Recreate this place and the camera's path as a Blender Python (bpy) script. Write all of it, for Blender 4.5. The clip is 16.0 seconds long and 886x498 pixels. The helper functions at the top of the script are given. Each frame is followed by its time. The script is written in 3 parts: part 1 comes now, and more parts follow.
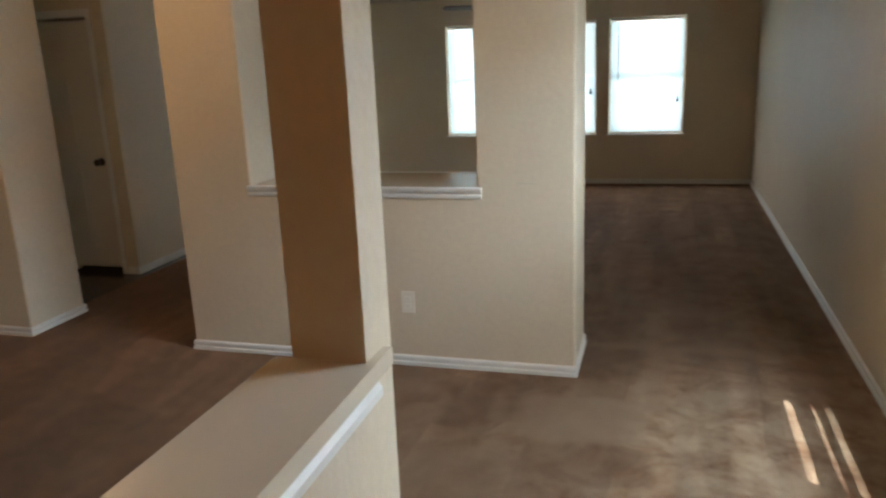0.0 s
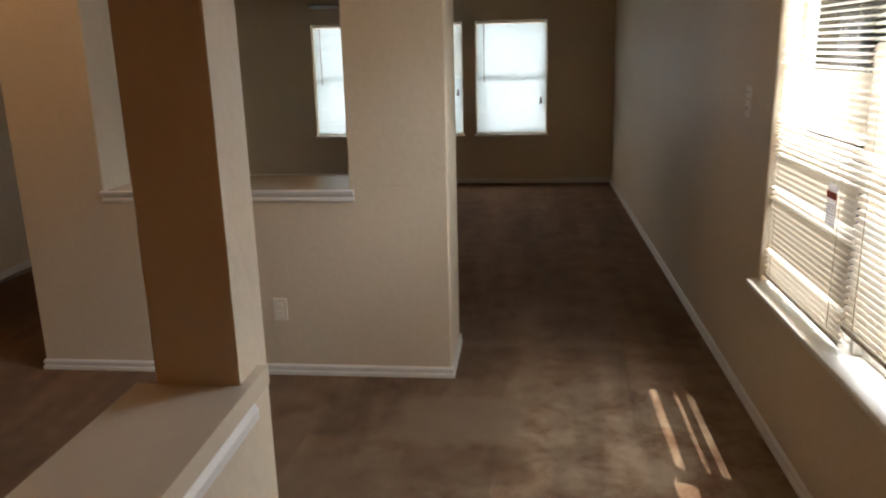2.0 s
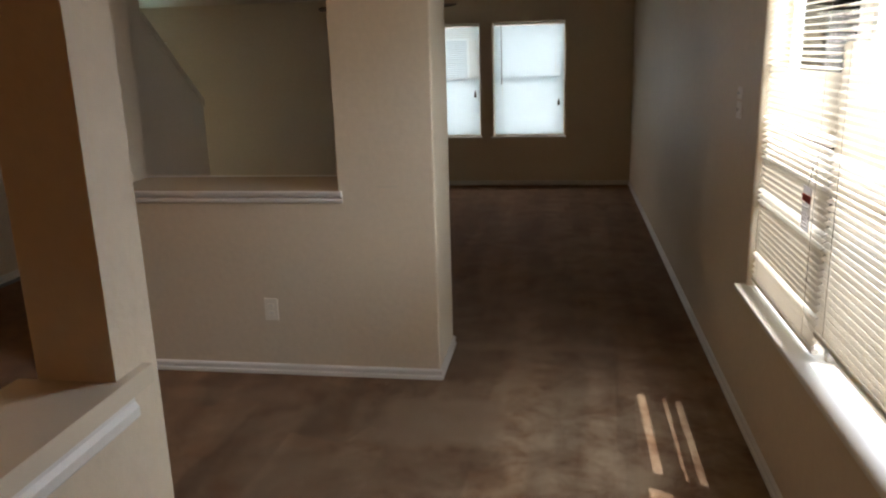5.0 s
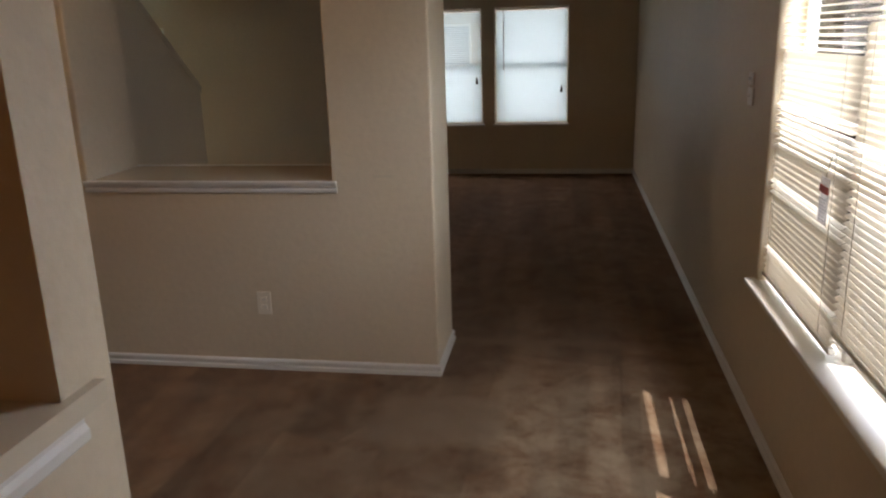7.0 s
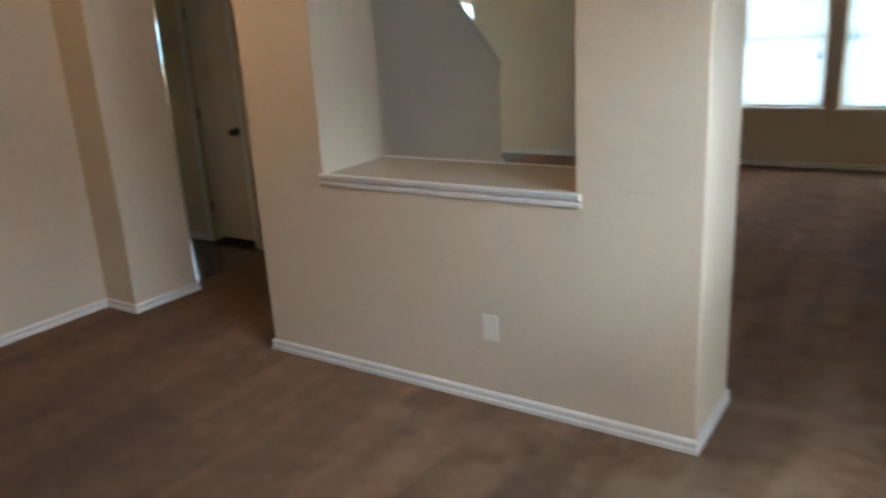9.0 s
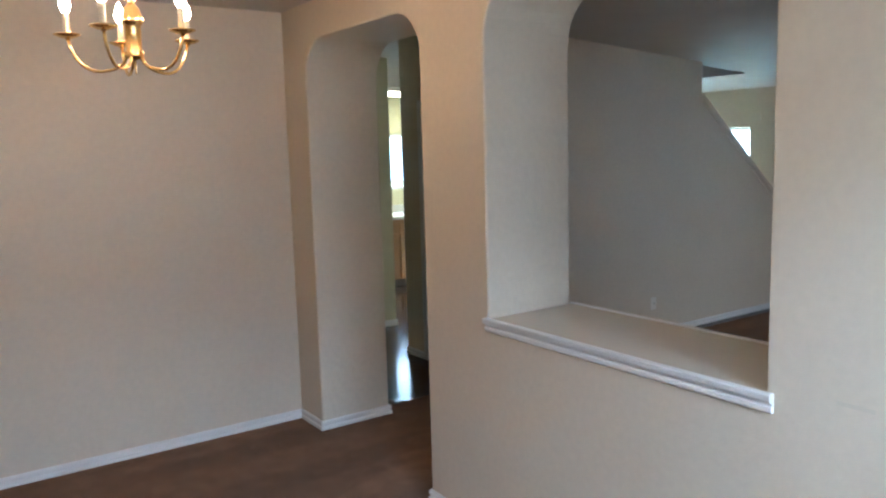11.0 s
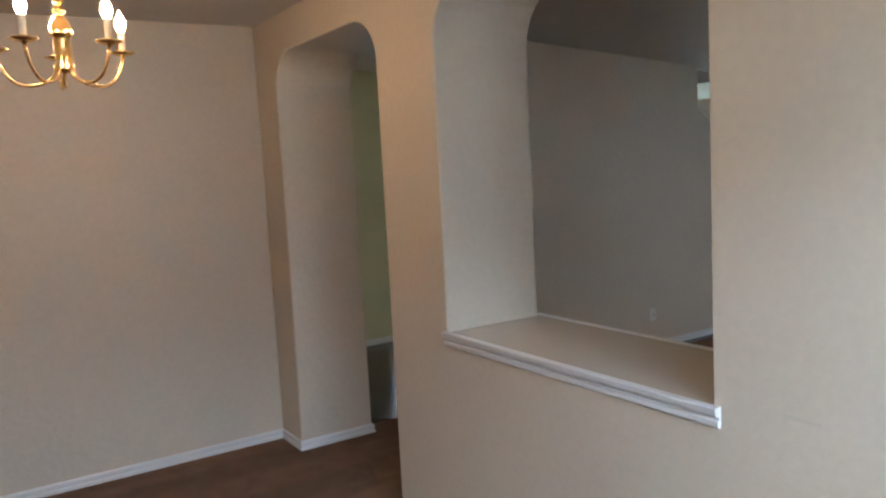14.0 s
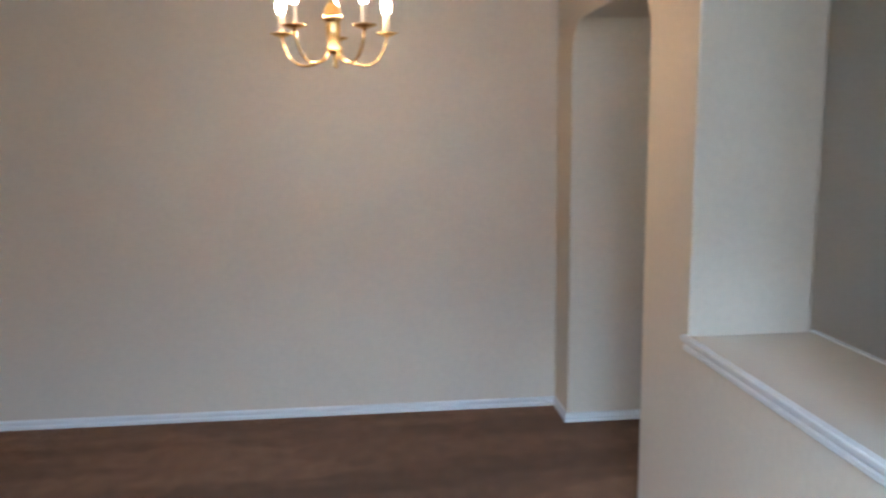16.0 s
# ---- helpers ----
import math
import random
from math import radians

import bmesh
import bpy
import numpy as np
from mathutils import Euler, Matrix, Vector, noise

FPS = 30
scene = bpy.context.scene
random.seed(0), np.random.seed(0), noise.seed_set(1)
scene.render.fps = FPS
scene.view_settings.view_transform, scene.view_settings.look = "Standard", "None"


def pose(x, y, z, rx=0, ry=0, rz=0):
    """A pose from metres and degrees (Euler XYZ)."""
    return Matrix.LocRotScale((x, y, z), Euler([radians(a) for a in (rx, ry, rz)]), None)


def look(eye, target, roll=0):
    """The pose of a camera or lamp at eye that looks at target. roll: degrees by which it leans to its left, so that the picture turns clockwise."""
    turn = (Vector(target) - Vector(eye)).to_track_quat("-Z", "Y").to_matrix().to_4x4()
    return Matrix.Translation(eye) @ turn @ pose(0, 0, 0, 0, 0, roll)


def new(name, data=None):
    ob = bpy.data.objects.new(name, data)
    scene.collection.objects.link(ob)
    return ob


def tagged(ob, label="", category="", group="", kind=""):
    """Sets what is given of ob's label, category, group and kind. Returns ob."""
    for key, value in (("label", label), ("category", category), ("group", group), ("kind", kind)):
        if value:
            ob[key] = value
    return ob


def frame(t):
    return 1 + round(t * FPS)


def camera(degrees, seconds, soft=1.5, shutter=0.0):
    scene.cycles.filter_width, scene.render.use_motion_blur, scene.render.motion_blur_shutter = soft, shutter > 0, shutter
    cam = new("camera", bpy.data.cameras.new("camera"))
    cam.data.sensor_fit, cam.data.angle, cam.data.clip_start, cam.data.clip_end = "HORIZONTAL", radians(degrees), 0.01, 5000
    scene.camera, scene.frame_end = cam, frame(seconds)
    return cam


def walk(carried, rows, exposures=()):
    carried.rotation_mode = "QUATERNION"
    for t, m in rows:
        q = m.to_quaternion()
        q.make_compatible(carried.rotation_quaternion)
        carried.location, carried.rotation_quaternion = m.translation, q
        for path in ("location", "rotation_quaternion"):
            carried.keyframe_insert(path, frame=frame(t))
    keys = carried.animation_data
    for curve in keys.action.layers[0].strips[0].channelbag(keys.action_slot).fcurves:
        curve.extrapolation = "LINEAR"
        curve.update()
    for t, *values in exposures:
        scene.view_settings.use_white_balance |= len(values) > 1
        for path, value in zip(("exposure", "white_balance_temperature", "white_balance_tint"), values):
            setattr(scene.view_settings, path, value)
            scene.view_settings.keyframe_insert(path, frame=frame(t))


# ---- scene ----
cam = camera(60.3, 16.0, soft=2.3, shutter=0.5)
PATH = [
    (0, (0.407, -3.728, 1.674), (-0.139, -1.87, 1.173), -2.4),
    (0.5, (0.413, -3.753, 1.693), (-0.001, -1.862, 1.189), -2.3),
    (1, (0.406, -3.718, 1.679), (0.092, -1.808, 1.177), -2.1),
    (1.5, (0.387, -3.688, 1.673), (0.146, -1.768, 1.167), -1.8),
    (2, (0.382, -3.678, 1.674), (0.166, -1.757, 1.163), -1.4),
    (2.5, (0.415, -3.694, 1.674), (0.181, -1.776, 1.161), -1.1),
    (3, (0.517, -3.658, 1.677), (0.229, -1.746, 1.166), -1.8),
    (3.5, (0.581, -3.641, 1.663), (0.268, -1.73, 1.163), -2.0),
    (4, (0.603, -3.646, 1.669), (0.291, -1.735, 1.166), -1.9),
    (4.5, (0.621, -3.645, 1.668), (0.313, -1.734, 1.165), -1.7),
    (7, (0.619, -3.504, 1.649), (0.304, -1.602, 1.115), -1.7),
    (7.5, (0.592, -3.359, 1.649), (0.227, -1.472, 1.098), -1.6),
    (8, (0.656, -3.234, 1.641), (0.137, -1.381, 1.094), -1.5),
    (8.5, (0.743, -3.073, 1.655), (-0.021, -1.307, 1.111), -2.2),
    (9, (0.677, -2.677, 1.664), (-0.393, -1.087, 1.091), -3.3),
    (9.5, (0.644, -2.331, 1.688), (-0.703, -0.945, 1.174), -4.9),
    (10, (0.675, -2.14, 1.717), (-0.831, -0.882, 1.329), -2.6),
    (10.2, (0.689, -2.102, 1.717), (-0.852, -0.869, 1.389), -1.8),
    (12.3, (0.754, -1.797, 1.708), (-0.922, -0.731, 1.478), -2.0),
    (12.5, (0.757, -1.787, 1.702), (-0.911, -0.708, 1.473), -2.2),
    (13, (0.773, -1.759, 1.686), (-0.878, -0.652, 1.468), -2.3),
    (13.5, (0.781, -1.708, 1.674), (-0.872, -0.603, 1.46), -2.8),
    (14, (0.794, -1.669, 1.672), (-0.876, -0.59, 1.457), -3.0),
    (14.5, (0.802, -1.597, 1.666), (-0.925, -0.611, 1.454), -3.1),
    (15, (0.781, -1.531, 1.715), (-1.013, -0.684, 1.467), -2.4),
    (15.5, (0.801, -1.39, 1.765), (-1.087, -0.801, 1.468), -1.6),
    (16, (0.87, -1.169, 1.759), (-1.097, -0.979, 1.455), -0.7),
]
walk(cam, [(t, look(eye, target, roll)) for t, eye, target, roll in PATH],
     [(0, 2.26, 6200, 7), (0.5, 2.05, 6850, 10), (1.5, 1.80, 7100, 15), (2.5, 1.38, 7200, 17), (3.0, 1.60, 7200, 16), (3.5, 1.80, 7000, 14), (4.5, 1.50, 6900, 15), (7.5, 1.12, 7100, 19), (8.0, 1.45, 7200, 19), (8.5, 2.02, 7000, 18), (9.0, 2.38, 5750, 8), (9.5, 2.42, 5300, 11), (10.0, 2.46, 5000, 8), (12.5, 3.05, 5000, 7), (13.0, 2.70, 5300, 9), (13.5, 2.50, 5350, 9), (14.5, 2.42, 5350, 11), (15, 2.72, 5000, 7), (15.5, 2.77, 4700, 5), (16, 2.90, 4750, 5)])


# ---- world, sun, large lights ----
world = bpy.data.worlds.new("sky")
scene.world = world
world.use_nodes = True
wn = world.node_tree.nodes
sky = wn.new("ShaderNodeTexSky")
sky.sky_type = "NISHITA"
sky.sun_disc = False
SUN_WAY = Vector((-0.303, 0.12, -1.0)).normalized()
sky.sun_elevation = math.asin(-SUN_WAY.z)
sky.sun_rotation = math.atan2(-SUN_WAY.x, -SUN_WAY.y)
wn["Background"].inputs["Strength"].default_value = 0.10
world.node_tree.links.new(sky.outputs["Color"], wn["Background"].inputs["Color"])

sun = new("sun", bpy.data.lights.new("sun", "SUN"))
sun.data.energy = 5.0
sun.data.angle = radians(0.5)
sun.data.color = (1.0, 0.98, 0.96)
sun.matrix_world = look((0, 0, 0), SUN_WAY)


def area_light(name, eye, target, w, h, power, color):
    li = new(name, bpy.data.lights.new(name, "AREA"))
    li.data.shape = "RECTANGLE"
    li.data.size, li.data.size_y = w, h
    li.data.energy = power
    li.data.color = color
    li.matrix_world = look(eye, target)
    return li


DAY = (0.74, 0.87, 1.0)
area_light("skylight_east", (2.35, -1.1, 2.6), (0.8, -1.0, 0.0), 2.6, 1.1, 145, DAY)
area_light("skylight_east", (1.72, -1.10, 1.85), (0, -1.10, 1.6), 1.66, 1.05, 18, DAY)
area_light("skylight_kitchen", (-8.3, 3.75, 1.57), (-7, 3.75, 1.4), 1.1, 0.7, 18, DAY)
for wx in (0.22, -0.82, -1.84):
    area_light("skylight_north", (wx, 6.20, 1.29), (wx, 5, 1.25), 0.84, 1.36, 12.5, (0.98, 0.90, 0.89))
area_light("skylight_nook", (-4.95, 6.20, 1.25), (-4.95, 5, 1.2), 0.95, 1.25, 55, (0.84, 0.94, 0.90))


# ---- materials ----
def material(name, color, rough=0.6, metal=0.0, var=0.08, scale=3.0, fine=0.0, fine_scale=120.0, bump=0.0, bump_scale=60.0, spec=0.5):
    m = bpy.data.materials.new(name)
    m.use_nodes = True
    nt = m.node_tree
    b = nt.nodes["Principled BSDF"]
    b.inputs["Roughness"].default_value = rough
    b.inputs["Metallic"].default_value = metal
    b.inputs["Specular IOR Level"].default_value = spec
    co = nt.nodes.new("ShaderNodeTexCoord")
    src = co.outputs["Object"]
    n1 = nt.nodes.new("ShaderNodeTexNoise")
    n1.inputs["Scale"].default_value, n1.inputs["Detail"].default_value = scale, 6
    nt.links.new(src, n1.inputs["Vector"])
    r1 = nt.nodes.new("ShaderNodeMapRange")
    r1.inputs["From Min"].default_value, r1.inputs["From Max"].default_value = 0.3, 0.7
    r1.inputs["To Min"].default_value, r1.inputs["To Max"].default_value = 1 - var, 1 + var
    nt.links.new(n1.outputs["Fac"], r1.inputs["Value"])
    n2 = nt.nodes.new("ShaderNodeTexNoise")
    n2.inputs["Scale"].default_value, n2.inputs["Detail"].default_value = fine_scale, 3
    nt.links.new(src, n2.inputs["Vector"])
    r2 = nt.nodes.new("ShaderNodeMapRange")
    r2.inputs["From Min"].default_value, r2.inputs["From Max"].default_value = 0.3, 0.7
    r2.inputs["To Min"].default_value, r2.inputs["To Max"].default_value = 1 - fine, 1 + fine
    nt.links.new(n2.outputs["Fac"], r2.inputs["Value"])
    mu = nt.nodes.new("ShaderNodeMath")
    mu.operation = "MULTIPLY"
    nt.links.new(r1.outputs[0], mu.inputs[0])
    nt.links.new(r2.outputs[0], mu.inputs[1])
    vm = nt.nodes.new("ShaderNodeVectorMath")
    vm.operation = "SCALE"
    vm.inputs[0].default_value = color
    nt.links.new(mu.outputs[0], vm.inputs["Scale"])
    nt.links.new(vm.outputs[0], b.inputs["Base Color"])
    if bump:
        n3 = nt.nodes.new("ShaderNodeTexNoise")
        n3.inputs["Scale"].default_value, n3.inputs["Detail"].default_value = bump_scale, 4
        nt.links.new(src, n3.inputs["Vector"])
        bp = nt.nodes.new("ShaderNodeBump")
        bp.inputs["Strength"].default_value, bp.inputs["Distance"].default_value = bump, 0.01
        nt.links.new(n3.outputs["Fac"], bp.inputs["Height"])
        nt.links.new(bp.outputs[0], b.inputs["Normal"])
    return m


M_WALL = material("wall_paint", (0.634, 0.536, 0.395), 0.55, var=0.035, scale=1.2, fine=0.025, fine_scale=34, bump=0.25, bump_scale=24)
# hall end and kitchen window wall: yellower and greener than wall_paint
M_WALL_KITCHEN = material("olive_cream_wall", (0.58, 0.535, 0.33), 0.55, var=0.03, scale=1.2, bump=0.15, bump_scale=30)
M_CEIL = material("ceiling_paint", (0.60, 0.54, 0.46), 0.85, var=0.03, bump=0.2, bump_scale=55)
M_TRIM = material("trim_paint", (0.72, 0.70, 0.65), 0.35, var=0.03, scale=4)
M_LEDGE = material("ledge_paint", (0.665, 0.58, 0.445), 0.18, var=0.03, scale=3, bump=0.05, bump_scale=30, spec=0.42)
M_DOOR = material("door_paint", (0.62, 0.56, 0.48), 0.4, var=0.03, scale=3)
M_BRASS = material("polished_brass", (0.80, 0.57, 0.22), 0.22, metal=1.0, var=0.1, scale=30)
M_DARKMETAL = material("dark_bronze", (0.05, 0.035, 0.025), 0.3, metal=0.8)
M_PLATE = material("white_plastic", (0.80, 0.78, 0.74), 0.3, var=0.02)
M_ALMOND = material("almond_plastic", (0.75, 0.69, 0.58), 0.35, var=0.02)
M_SLAT = material("blind_vinyl", (0.70, 0.66, 0.57), 0.45, var=0.03)
M_VINYL = material("window_vinyl", (0.78, 0.77, 0.73), 0.4, var=0.03)
M_CANDLE = material("candle_sleeve", (0.78, 0.68, 0.50), 0.5)
M_CABINET = material("oak_cabinet", (0.36, 0.19, 0.07), 0.45, var=0.2, scale=5, fine=0.12, fine_scale=70)
M_COUNTER = material("pale_laminate", (0.68, 0.66, 0.62), 0.3, var=0.06, fine=0.1, fine_scale=200)
M_TOEKICK = material("toekick_dark", (0.06, 0.045, 0.035), 0.7)
M_FAN = material("fan_blade_wood", (0.09, 0.05, 0.03), 0.45, var=0.2, scale=12)
M_GRASS = material("lawn", (0.16, 0.17, 0.07), 0.95, var=0.3, scale=2, fine=0.3, fine_scale=60)
M_FENCE = material("weathered_fence", (0.42, 0.33, 0.22), 0.85, var=0.2, scale=4, fine=0.15, fine_scale=50)
M_CONC = material("pale_concrete", (0.50, 0.47, 0.42), 0.9, var=0.08, fine=0.1, fine_scale=80)
M_SIDING = material("pale_siding", (0.55, 0.50, 0.42), 0.8, var=0.06)
M_ROOF = material("grey_shingles", (0.14, 0.12, 0.11), 0.9, var=0.2, scale=5)
M_PANE = material("pale_house_glass", (0.34, 0.40, 0.45), 0.1)
M_RED = material("red_print", (0.62, 0.10, 0.07), 0.5)
M_GREY = material("grey_print", (0.60, 0.60, 0.62), 0.5)
M_CHROME = material("chrome", (0.7, 0.7, 0.7), 0.12, metal=1.0)
M_MARK = material("mark_grey", (0.585, 0.505, 0.375), 0.6)


def carpet_material():
    m = material("brown_carpet", (0.140, 0.070, 0.033), 0.92, var=0.24, scale=9, fine=0.35, fine_scale=170, bump=0.9, bump_scale=320, spec=0.25)
    nt = m.node_tree
    b = nt.nodes["Principled BSDF"]
    b.inputs["Sheen Weight"].default_value = 0.36
    b.inputs["Sheen Roughness"].default_value = 0.45
    b.inputs["Sheen Tint"].default_value = (0.8, 0.52, 0.34, 1)
    base = b.inputs["Base Color"].links[0].from_socket
    co = nt.nodes.new("ShaderNodeTexCoord")
    # worn, trodden patches; window light painted in by paling them before the side window
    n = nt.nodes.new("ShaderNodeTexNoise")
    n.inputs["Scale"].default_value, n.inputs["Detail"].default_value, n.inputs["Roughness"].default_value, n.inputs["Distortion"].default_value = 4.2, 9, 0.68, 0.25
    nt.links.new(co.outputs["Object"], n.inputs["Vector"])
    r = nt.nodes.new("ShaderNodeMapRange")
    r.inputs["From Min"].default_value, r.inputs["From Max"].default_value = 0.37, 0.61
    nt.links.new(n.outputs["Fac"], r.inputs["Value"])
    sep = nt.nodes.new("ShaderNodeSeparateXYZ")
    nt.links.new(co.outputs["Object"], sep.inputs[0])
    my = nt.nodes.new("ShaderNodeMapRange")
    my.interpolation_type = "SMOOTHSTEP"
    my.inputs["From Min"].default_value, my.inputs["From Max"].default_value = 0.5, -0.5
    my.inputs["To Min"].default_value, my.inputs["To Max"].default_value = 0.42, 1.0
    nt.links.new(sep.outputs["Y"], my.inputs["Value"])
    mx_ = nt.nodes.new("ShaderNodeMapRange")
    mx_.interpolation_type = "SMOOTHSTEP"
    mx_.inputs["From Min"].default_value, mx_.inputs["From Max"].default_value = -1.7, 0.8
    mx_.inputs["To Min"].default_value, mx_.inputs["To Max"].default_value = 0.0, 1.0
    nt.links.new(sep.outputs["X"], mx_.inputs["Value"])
    wear_light = nt.nodes.new("ShaderNodeMath")
    wear_light.operation = "MULTIPLY"
    nt.links.new(my.outputs[0], wear_light.inputs[0])
    nt.links.new(mx_.outputs[0], wear_light.inputs[1])
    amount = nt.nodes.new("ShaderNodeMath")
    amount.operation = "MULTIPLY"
    nt.links.new(wear_light.outputs[0], amount.inputs[0])
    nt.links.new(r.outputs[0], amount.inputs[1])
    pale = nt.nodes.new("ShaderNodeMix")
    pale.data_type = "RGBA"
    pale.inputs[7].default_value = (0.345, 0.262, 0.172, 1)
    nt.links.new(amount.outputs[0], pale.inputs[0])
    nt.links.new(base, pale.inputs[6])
    # vacuum lanes running along the room
    mp = nt.nodes.new("ShaderNodeMapping")
    mp.inputs["Scale"].default_value = (1.0, 0.10, 1.0)
    nt.links.new(co.outputs["Object"], mp.inputs["Vector"])
    n2 = nt.nodes.new("ShaderNodeTexNoise")
    n2.inputs["Scale"].default_value, n2.inputs["Detail"].default_value = 3.6, 2
    nt.links.new(mp.outputs[0], n2.inputs["Vector"])
    r2 = nt.nodes.new("ShaderNodeMapRange")
    r2.inputs["From Min"].default_value, r2.inputs["From Max"].default_value = 0.44, 0.56
    r2.inputs["To Min"].default_value, r2.inputs["To Max"].default_value = 0.82, 1.19
    nt.links.new(n2.outputs["Fac"], r2.inputs["Value"])
    # overlapping straight vacuum strokes
    mp3 = nt.nodes.new("ShaderNodeMapping")
    mp3.inputs["Scale"].default_value = (1.0, 0.45, 1.0)
    mp3.inputs["Rotation"].default_value = (0, 0, 0.12)
    nt.links.new(co.outputs["Object"], mp3.inputs["Vector"])
    vo = nt.nodes.new("ShaderNodeTexVoronoi")
    vo.distance = "CHEBYCHEV"
    vo.inputs["Scale"].default_value = 1.8
    nt.links.new(mp3.outputs[0], vo.inputs["Vector"])
    r3 = nt.nodes.new("ShaderNodeMapRange")
    r3.inputs["From Min"].default_value, r3.inputs["From Max"].default_value = 0.3, 0.7
    r3.inputs["To Min"].default_value, r3.inputs["To Max"].default_value = 0.84, 1.20
    nt.links.new(vo.outputs["Color"], r3.inputs["Value"])
    mm = nt.nodes.new("ShaderNodeMath")
    mm.operation = "MULTIPLY"
    nt.links.new(r2.outputs[0], mm.inputs[0])
    nt.links.new(r3.outputs[0], mm.inputs[1])
    vm = nt.nodes.new("ShaderNodeVectorMath")
    vm.operation = "SCALE"
    nt.links.new(pale.outputs[2], vm.inputs[0])
    nt.links.new(mm.outputs[0], vm.inputs["Scale"])
    # wandering coordinates for the edges of single strokes and patches
    wn2 = nt.nodes.new("ShaderNodeTexNoise")
    wn2.inputs["Scale"].default_value, wn2.inputs["Detail"].default_value = 4.0, 5
    nt.links.new(co.outputs["Object"], wn2.inputs["Vector"])
    wv = nt.nodes.new("ShaderNodeVectorMath")
    wv.operation = "MULTIPLY_ADD"
    wv.inputs[1].default_value = (0.16, 0.16, 0.0)
    nt.links.new(wn2.outputs["Color"], wv.inputs[0])
    nt.links.new(co.outputs["Object"], wv.inputs[2])
    ws = nt.nodes.new("ShaderNodeSeparateXYZ")
    nt.links.new(wv.outputs[0], ws.inputs[0])

    def ramp(socket, a, c):
        r = nt.nodes.new("ShaderNodeMapRange")
        r.interpolation_type = "SMOOTHSTEP"
        r.inputs["From Min"].default_value, r.inputs["From Max"].default_value = a, c
        nt.links.new(socket, r.inputs["Value"])
        return r.outputs[0]

    def times(p, q):
        n = nt.nodes.new("ShaderNodeMath")
        n.operation = "MULTIPLY"
        for k, v in enumerate((p, q)):
            if isinstance(v, float):
                n.inputs[k].default_value = v
            else:
                nt.links.new(v, n.inputs[k])
        return n.outputs[0]

    last = vm.outputs[0]
    d = 0.08
    # x0, x1, y0, y1, edge width, strength, colour
    for x0, x1, y0, y1, e, k, c in (
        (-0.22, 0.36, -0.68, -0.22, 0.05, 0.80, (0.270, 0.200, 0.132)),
        (-0.16, 0.40, -1.00, -0.72, 0.03, 0.50, (0.120, 0.068, 0.038)),
        (0.02, 0.34, 0.06, 0.36, 0.04, 0.45, (0.110, 0.060, 0.034)),
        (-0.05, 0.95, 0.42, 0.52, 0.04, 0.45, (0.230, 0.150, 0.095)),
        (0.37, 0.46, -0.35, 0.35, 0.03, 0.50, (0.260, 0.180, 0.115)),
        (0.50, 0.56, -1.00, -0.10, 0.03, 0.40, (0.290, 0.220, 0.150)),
        (-1.30, -0.70, -0.34, -0.20, 0.05, 0.35, (0.220, 0.145, 0.090)),
        (-0.62, -0.10, -1.30, -0.80, 0.06, 0.40, (0.240, 0.175, 0.112)),
    ):
        mask = times(times(ramp(ws.outputs["X"], x0 + d - e, x0 + d + e), ramp(ws.outputs["X"], x1 + d + e, x1 + d - e)),
                     times(ramp(ws.outputs["Y"], y0 + d - e, y0 + d + e), ramp(ws.outputs["Y"], y1 + d + e, y1 + d - e)))
        mix = nt.nodes.new("ShaderNodeMix")
        mix.data_type = "RGBA"
        nt.links.new(times(mask, k), mix.inputs[0])
        nt.links.new(last, mix.inputs[6])
        mix.inputs[7].default_value = (*c, 1)
        last = mix.outputs[2]
    nt.links.new(last, b.inputs["Base Color"])
    return m


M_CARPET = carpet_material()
M_VINYLFLOOR = material("sheet_vinyl_floor", (0.085, 0.052, 0.033), 0.15, var=0.15, scale=3, fine=0.05, fine_scale=60, bump=0.05, bump_scale=20, spec=0.22)


def glass_material():
    m = bpy.data.materials.new("window_glass")
    m.use_nodes = True
    nt = m.node_tree
    nt.nodes.clear()
    out = nt.nodes.new("ShaderNodeOutputMaterial")
    tr = nt.nodes.new("ShaderNodeBsdfTransparent")
    gl = nt.nodes.new("ShaderNodeBsdfGlossy")
    gl.inputs["Roughness"].default_value = 0.02
    fr = nt.nodes.new("ShaderNodeFresnel")
    mx = nt.nodes.new("ShaderNodeMixShader")
    nt.links.new(fr.outputs[0], mx.inputs[0])
    nt.links.new(tr.outputs[0], mx.inputs[1])
    nt.links.new(gl.outputs[0], mx.inputs[2])
    nt.links.new(mx.outputs[0], out.inputs[0])
    return m


